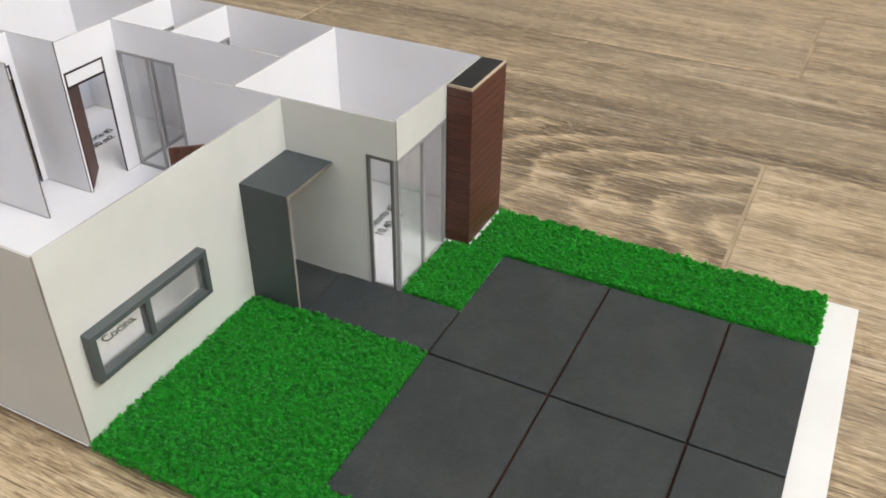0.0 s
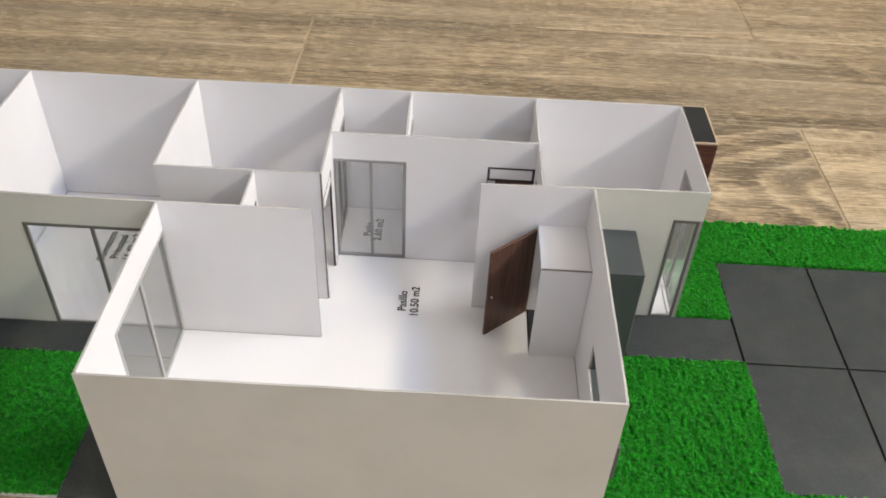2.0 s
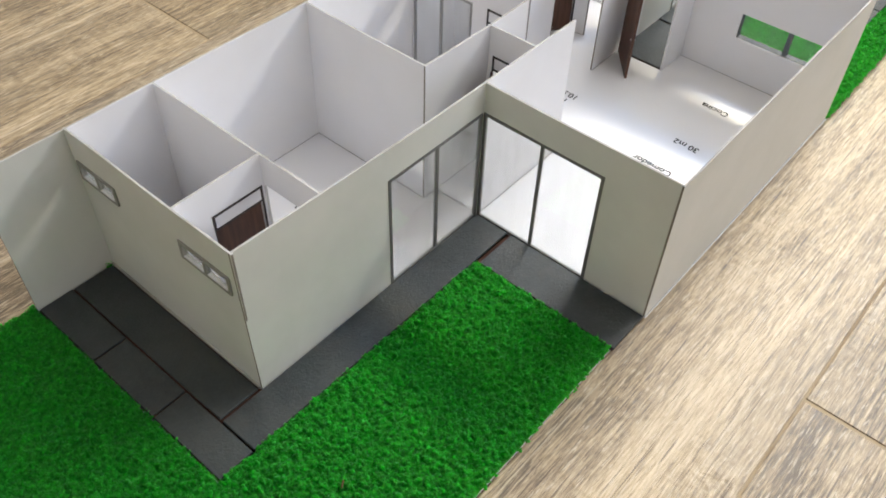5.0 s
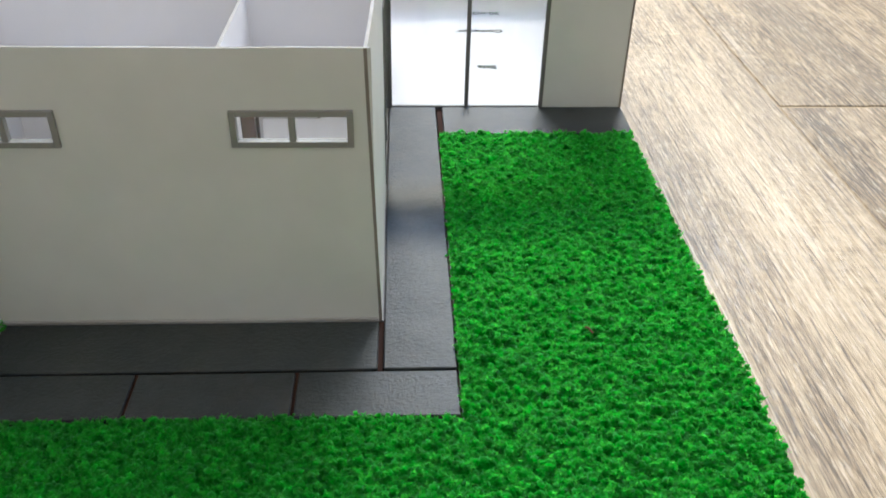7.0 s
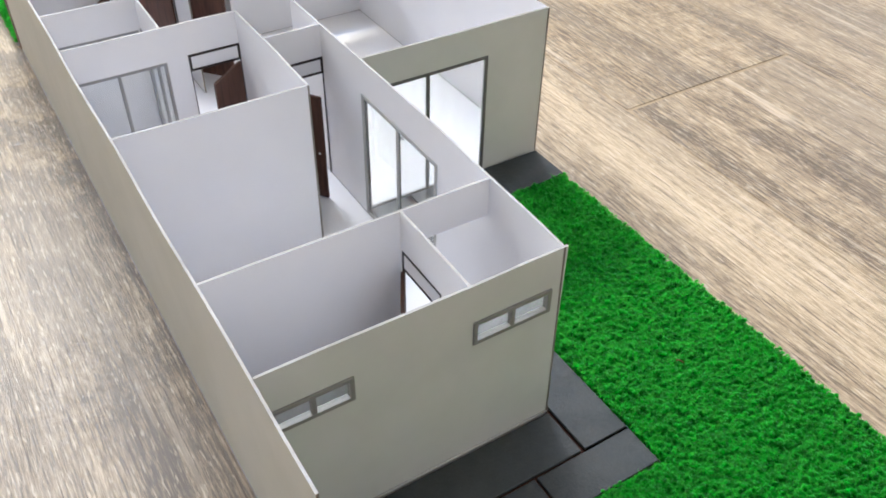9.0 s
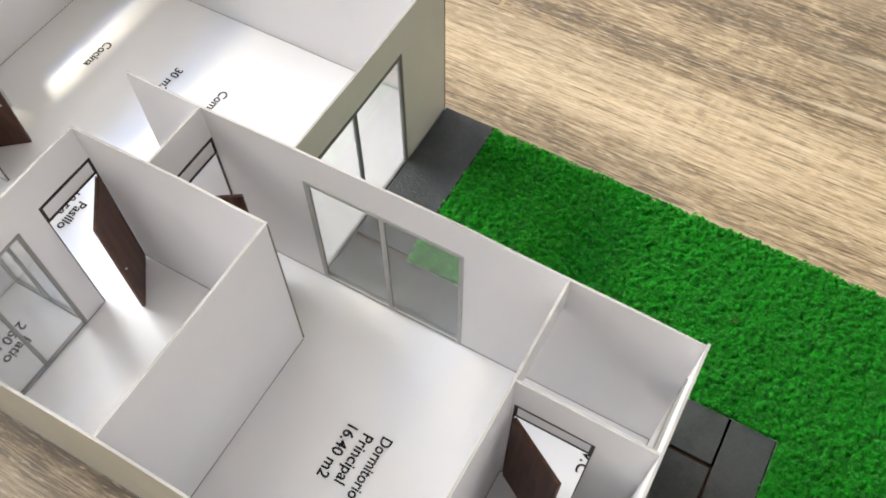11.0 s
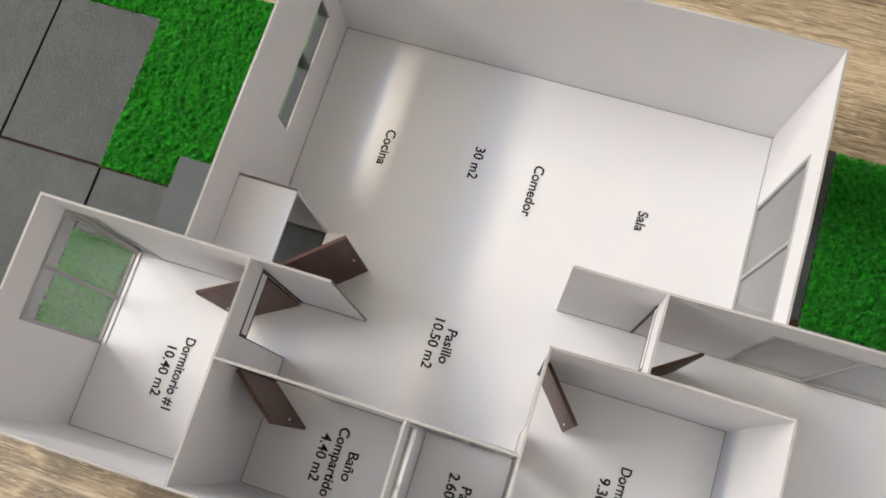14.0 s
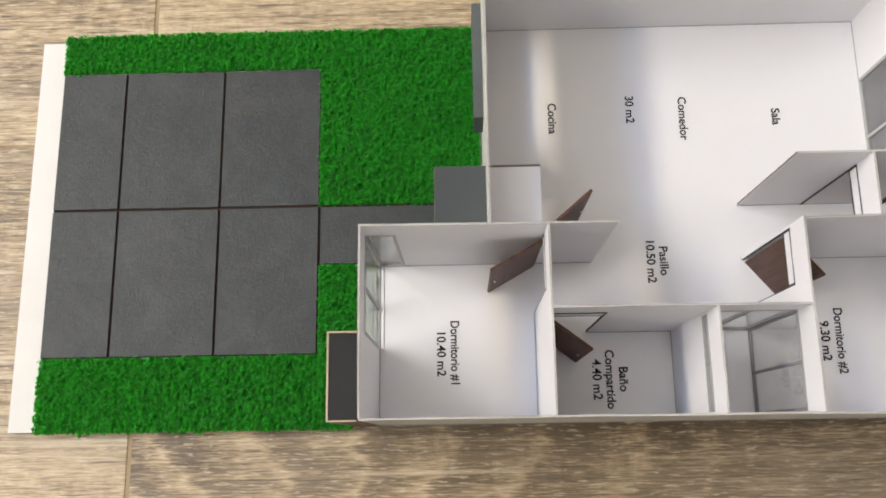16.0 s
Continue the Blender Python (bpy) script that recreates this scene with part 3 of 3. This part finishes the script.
# a tuft that sticks out of the turf's edge, and a dry bit of stalk that lies on it
rng = random.Random(3)
bm = bmesh.new()
for i in range(70):
    r = 0.012 + 0.02 * rng.random()
    a, d = rng.uniform(0, 6.283), 0.13 * rng.random() ** 0.6
    place = pose((-2.18 + d * math.cos(a)) * S, (0.0 + 0.7 * d * math.sin(a)) * S, (0.07 + rng.uniform(0, 0.17) * (1 - d / 0.14)) * S)
    bmesh.ops.create_icosphere(bm, subdivisions=1, radius=r * S, matrix=place @ Matrix.Diagonal((rng.uniform(0.7, 1.5), 1, rng.uniform(0.6, 1.2), 1)))
tagged(mesh("grass_tuft", bm, M_TURF), "loose green flock tuft at the edge of the model turf", "tuft")
bm = bmesh.new()
spine = [(16.585, 6.755, 0.155), (16.62, 6.79, 0.172), (16.65, 6.80, 0.168), (16.685, 6.83, 0.15)]
rings = [[bm.verts.new(((x + 0.011 * math.cos(k * 1.257)) * S, (y - 0.006 * math.cos(k * 1.257)) * S, (z + 0.011 * math.sin(k * 1.257)) * S)) for k in range(5)] for x, y, z in spine]
for p, q in zip(rings, rings[1:]):
    for k in range(5):
        bm.faces.new((p[k], p[(k + 1) % 5], q[(k + 1) % 5], q[k]))
bm.faces.new(rings[0][::-1])
bm.faces.new(rings[-1])
tagged(mesh("dry_stalk", bm, M_STALK), "tiny dry brown stalk lying on the green turf", "stalk")

# ---- model: walls ----
x1, x2, x3, x4, x5, x6, x7 = 3.213, 5.952, 7.513, 10.728, 14.439, 16.219, 17.874
yH, yD, yQ, yS, yK, yN = 1.783, 3.237, 3.238, 4.389, 8.496, 2.881
xK, xS, xP, xE = 2.224, 10.366, 8.818, 4.402
HEAD, LINTEL = 2.69, 2.36
h = THICK / 2
wall("wall_1", 'x', 0.0, 0.0, x7, out=[(-1, -9, 99), (1, x6, 99)], label="long pale grey card side wall of the house model")
wall("wall_2", 'y', 0.0, h, yD - h, [(1.47, 9, 0.0, HEAD)], out=-1, tip=(0.0, 0.05), label="pale front wall with a corner window opening")
wall("wall_3", 'x', yD, -h, xE, [(-9, 0.56, 0.0, HEAD)], out=[(1, -9, xK)], tip=(0.05, -0.035), label="pale card wall between bedroom and entrance")
wall("wall_4", 'y', x1, h, yD - h, [(2.19, 9, 0, HEAD)])
wall("wall_5", 'x', yH, x1 + h, x3 - h, [(-9, 4.23, 0, HEAD), (5.95, 9, 0.0, HEAD)])
wall("wall_6", 'y', x2, h, yH - h, [(0.06, 1.72, 2.36, 2.66)])
wall("wall_7", 'y', x3, h, yQ + h, [(0.05, 1.78, 0.0, HEAD - 0.04), (2.19, 3.215, 0, HEAD)])
wall("wall_8", 'x', yQ, x3 + h, x4 + h)
wall("wall_9", 'y', x4, h, yQ - h)
wall("wall_10", 'x', yS, 7.5, x6 + h, [(10.41, 12.99, 0.0, HEAD)], out=[(1, xS + h, 99)], tip=(0.0, 0.045), lean=(12.8, -0.07), label="pale card wall with a glazed sliding door")
wall("wall_11", 'y', xP, yQ + h, yS - h, [(3.38, 9, 0, HEAD)])
wall("wall_12", 'x', yK, xK - h, xS + h, out=1, label="long windowless pale card wall")
wall("wall_13", 'y', xK, yD + h, yK - h, [(-9, 4.58, 0, 2.36), (5.83, 8.07, 1.07, 1.73)], out=-1, label="pale front wall with a long kitchen window")
wall("wall_14", 'y', xS, yS + h, yK - h, [(-9, 7.12, 0.0, HEAD)], out=1, label="pale card wall with a glazed sliding door")
wall("wall_15", 'y', x5, h, yS - h - 0.03, [(2.93, 9, 0, HEAD)], tip=(0.0, 0.02))
wall("wall_16", 'x', yN, x5 + h, x6 - h, [(14.5, 15.56, 0, HEAD)])
wall("wall_17", 'y', x6, h, yS - h - 0.01, [(0.11, 1.20, 2.275, 2.685), (2.915, 4.165, 2.275, 2.685)], out=1, raised=0.045, label="pale back wall with two small high windows")

# plan lines along the foot of the walls
bm = bmesh.new()
for axis, at, spans in FOOT:
    for a, b in spans:
        w = h + 0.016
        q = (a, b, at - w, at + w) if axis == 'x' else (at - w, at + w, a, b)
        add_box(bm, *q, -0.002, 0.005)
tagged(part("plan_lines", bm, M_LINE, sheet, "thin dark lines along the walls"), kind="stuff")

# ---- model: windows ----


def window(name, axis, at, u0, u1, z0, z1, posts, label, bar=0.07, depth=0.066, mats=M_FRAME, foot=None, inside=0, lit_strip=0):
    """A glazed opening: a frame of bars, posts and one pane for each bay. inside: the side whose face of the bars is pale."""
    ob = tagged(empty(name, (u0, at, z0) if axis == 'x' else (at, u0, z0)), label, "window", "glazed openings of the model")
    inv = ob.matrix_basis.inverted()

    def bars(title, spans, mat, d, bev=0.006):
        bm = bmesh.new()
        for a, b, c, e in spans:
            halves = [(at - d / 2, at + d / 2, 0)]
            if inside and bev:
                halves = [(at - d / 2, at, int(inside < 0)), (at, at + d / 2, int(inside > 0))]
            for p, q, m in halves:
                add_box(bm, *((a, b, p, q) if axis == 'x' else (p, q, a, b)), c, e, bev, m)
        bm.transform(inv)
        return part(title, bm, [mat, M_FRAMEW], ob)

    foot = bar if foot is None else foot
    bars("window_frame", [(u0, u0 + bar, z0, z1), (u1 - bar, u1, z0, z1), (u0 + bar, u1 - bar, z1 - bar, z1), (u0 + bar, u1 - bar, z0, z0 + foot)], mats, depth)
    edges = [u0 + bar]
    for p in posts:
        bars("window_post", [(p - bar / 2, p + bar / 2, z0 + foot, z1 - bar)], mats, depth * 0.9)
        edges += [p - bar / 2, p + bar / 2]
    edges.append(u1 - bar)
    # added white strip in place of the light along the window's inner foot
    if lit_strip:
        bm = bmesh.new()
        near, far = sorted((at + lit_strip * depth / 2, at + lit_strip * (depth / 2 + 0.075)))
        add_box(bm, *((u0, u1, near, far) if axis == 'x' else (near, far, u0, u1)), z0 + 0.006, z0 + 0.03, 0.004)
        bm.transform(inv)
        part("window_light_strip", bm, M_LITSTRIP, ob, "white strip standing in for light at the window foot")
    for a, b in zip(edges[::2], edges[1::2]):
        pane = bars("pane", [(a, b, z0 + foot, z1 - bar)], M_FILM, 0.008, 0)
        pane.visible_shadow = False
    return ob


window("glazed_window", 'y', 0.0, 1.47, yD - 0.01, 0.0, HEAD, [2.32], "grey-framed clear film bedroom corner window, front pane", mats=M_FRAMEI, bar=0.06, inside=1, lit_strip=1)
window("glazed_window", 'x', yD, 0.04, 0.56, 0.0, HEAD, [], "grey-framed narrow side pane of the corner window", bar=0.06, inside=-1)
window("glazed_window", 'y', xK - h - 0.095, 5.74, 8.16, 0.98, 1.82, [7.05], "slate-framed long kitchen window with deep reveals", 0.10, 0.18, M_KFRAME)
window("glazed_window", 'y', xS, yS + h + 0.01, 7.12, 0.0, HEAD, [5.78], "grey-framed two-pane sliding door of the living room", inside=-1)
window("glazed_window", 'x', yS, 10.41, 12.99, 0.0, HEAD, [11.69], "grey-framed two-pane sliding door of the main bedroom", inside=-1)
window("glazed_window", 'x', yH, 5.96, x3 - h - 0.01, 0.0, HEAD, [6.7], "grey-framed glazed patio door", mats=M_FRAMEI, bar=0.06)
window("glazed_window", 'y', x3, 0.05, 1.78, 0.0, HEAD - 0.04, [0.88], "grey-framed two-pane window onto the patio", mats=M_FRAMEI, bar=0.058)
window("glazed_window", 'y', x2, 0.06, 1.72, 2.36, 2.66, [0.88], "narrow high grey-framed bathroom window strip", 0.05, mats=M_FRAMEI, lit_strip=1)
window("glazed_window", 'y', x6, 0.11, 1.20, 2.32, 2.73, [0.66], "small high grey-framed two-pane window", 0.065, 0.1, M_FRAMEL)
window("glazed_window", 'y', x6, 2.915, 4.165, 2.32, 2.73, [3.54], "small high grey-framed two-pane window", 0.065, 0.1, M_FRAMEL)

# ---- model: doors ----


def door(name, axis, at, u0, u1, hinge, free, label, leaf_top=2.33, framed=True):
    """A door frame with a white transom over a brown leaf that stands open from hinge to free end."""
    ob = tagged(empty(name, (u0, at, 0) if axis == 'x' else (at, u0, 0)), label, "door", "doors of the model")
    inv = ob.matrix_basis.inverted()

    def piece(title, spans, mat, d, parent=ob):
        bm = bmesh.new()
        for a, b, c, e in spans:
            q = (a, b, at - d / 2, at + d / 2) if axis == 'x' else (at - d / 2, at + d / 2, a, b)
            add_box(bm, *q, c, e, 0.004)
        bm.transform(inv)
        return part(title, bm, mat, parent)

    if framed:
        w = 0.05
        piece("door_frame", [(u0, u0 + w, LINTEL - 0.02, HEAD), (u1 - w, u1, LINTEL - 0.02, HEAD), (u0 + w, u1 - w, HEAD - w, HEAD), (u0 + w, u1 - w, LINTEL - 0.02, LINTEL - 0.02 + w)], M_TRIM, 0.048)
        piece("door_jamb", [(u0, u0 + 0.018, 0, LINTEL - 0.02)], M_TRIM, 0.044)
        piece("door_jamb", [(u1 - 0.018, u1, 0, LINTEL - 0.02)], M_TRIM, 0.044)
        piece("transom_panel", [(u0 + w, u1 - w, LINTEL - 0.02 + w, HEAD - w)], M_CARD, 0.04)
    dx, dy = free[0] - hinge[0], free[1] - hinge[1]
    length = math.hypot(dx, dy)
    turn = inv @ pose(hinge[0] * S, hinge[1] * S, 0.0, 0, 0, math.degrees(math.atan2(dy, dx)))
    bm = box(0.0, length, -0.028, 0.028, 0.02, leaf_top, 0.006)
    bm.transform(turn)
    leaf = part("door_leaf", bm, M_DOOR, ob, "dark brown leaf standing open")
    for s in (-1, 1):
        bm = bmesh.new()
        bmesh.ops.create_uvsphere(bm, u_segments=10, v_segments=6, radius=0.019 * S)
        bm.transform(turn @ pose((length - 0.1) * S, s * 0.045 * S, 1.08 * S))
        part("knob", bm, M_KNOB, leaf, "small white knob")
    return ob


door("hinged_door", 'y', x1, 2.19, yD - h - 0.005, (3.19, 3.17), (2.25, 2.63), "open brown bedroom door with a white transom panel")
door("hinged_door", 'x', yH, x1 + h + 0.005, 4.23, (3.26, 1.74), (4.0, 1.17), "open brown bathroom door with a white transom panel")
door("hinged_door", 'y', x3, 2.19, 3.215, (7.56, 3.16), (8.17, 2.42), "open brown bedroom door with a white transom panel")
door("hinged_door", 'y', xP, 3.38, yS - h - 0.005, (8.86, 3.41), (9.62, 3.92), "open brown main bedroom door with a white transom panel")
door("hinged_door", 'x', yN, 14.5, 15.56, (14.54, 2.84), (15.38, 2.36), "ajar brown washroom door with a white transom panel")
door("hinged_door", 'y', 3.2, 3.28, 4.52, (3.22, 3.31), (4.14, 4.10), "open brown entrance door", 2.3, framed=False)

# ---- model: entrance box and clad pillar ----
porch = tagged(empty("entrance_canopy", (1.253, yD, 0)), "slate grey card entrance canopy with a side panel", "canopy")
pi = porch.matrix_basis.inverted()
for title, q in (("canopy_roof", (1.253, xK - h, yD + h, 4.581, 2.30, 2.364)), ("canopy_side_panel", (1.253, xK - h, 4.53, 4.581, 0.0, 2.30))):
    bm = box(*q, 0.005)
    bm.transform(pi)
    part(title, bm, M_DARK, porch)
for q in ((1.243, 1.252, yD + h, 4.585, 2.31, 2.362), (1.243, 1.252, 4.535, 4.583, 0.0, 2.31)):
    bm = box(*q)
    bm.transform(pi)
    part("raw_edge", bm, M_CORE, porch, "pale raw card edge")
lobby = tagged(empty("entrance_box", (xK, yD, 0)), "white card entrance box, open towards the hall", "box")
li = lobby.matrix_basis.inverted()
for title, q in (("box_roof", (xK + h, 3.2, yD + h, 4.58, 2.315, 2.364)), ("box_side_panel", (xK + h, 3.2, 4.53, 4.58, 0.0, 2.315))):
    bm = box(*q, 0.005)
    bm.transform(li)
    part(title, bm, M_CARD, lobby)
bm = box(xK + h, 3.2, 4.545, 4.584, 2.358, 2.369)
bm.transform(li)
part("raw_edge", bm, M_CORE, lobby, "dark raw card edge")

pillar = tagged(empty("clad_pillar", (-0.27, 0.7, 0)), "reddish-brown board-clad pillar with a black top", "pillar")
pv = pillar.matrix_basis.inverted()


def pillar_part(title, q, mat, bevel=0.004, label=""):
    bm = box(*q, bevel)
    bm.transform(pv)
    return part(title, bm, mat, pillar, label)


pillar_part("footing", (-0.575, -0.03, -0.015, 1.50, 0.0, 0.10), M_BASE, 0.0, "white card footing")
pillar_part("core", (-0.49, -0.03, -0.01, 1.41, 0.0, 3.28), M_TRIM)
pillar_part("cap", (-0.494, -0.03, -0.006, 1.414, 3.28, 3.325), M_PILLARTOP, 0.0, "black card cap")
bm = bmesh.new()
for q in ((-0.525, -0.495, -0.03, 1.445), (-0.495, -0.03, 1.415, 1.445), (-0.495, -0.03, -0.03, -0.007)):
    add_box(bm, *q, 3.30, 3.345)
bm.transform(pv)
part("rim", bm, M_RIM, pillar, "cream raw card rim")
ROWS_N = 20
for i in range(ROWS_N):
    z0, z1 = 3.30 * i / ROWS_N + 0.006, 3.30 * (i + 1) / ROWS_N - 0.006
    for q in ((-0.525, -0.49, -0.03, 1.445), (-0.49, -0.03, 1.41, 1.445), (-0.49, -0.03, -0.03, -0.01)):
        pillar_part("board", (*q, z0, z1), M_CLAD, 0.004)

# ---- floor tiles of the room: long planks, every other row shifted by half ----
PW, PL, JOINT = 5.535, 30.0, 0.085
rng = random.Random(5)
row0, row1 = int((RY0 / S - 0.53) // PW), int((RY1 / S - 0.53) // PW)
for r in range(row0, row1 + 1):
    y0 = 0.53 + r * PW
    shift = -5.05 if r % 2 else 9.95
    c0, c1 = int((RX0 / S - shift) // PL), int((RX1 / S - shift) // PL)
    for c in range(c0, c1 + 1):
        x0 = shift + c * PL
        xa, xb = max(x0 + JOINT / 2, RX0 / S), min(x0 + PL - JOINT / 2, RX1 / S)
        ya, yb = max(y0 + 0.02, RY0 / S), min(y0 + PW - 0.02, RY1 / S)
        if xb - xa < 0.2 or yb - ya < 0.2:
            continue
        bm = box(0, xb - xa, 0, yb - ya, -0.2, 0.0, 0.013)
        tile = part("plank_tile", bm, M_PLANK, room_floor)
        tile.color = (0.66, 0.3, 1.0, 1.0) if (r, c) == (-1, 0) else (rng.random(), rng.random(), 0.0, 1.0)
        tile.location = (xa * S, ya * S, FZ * S)
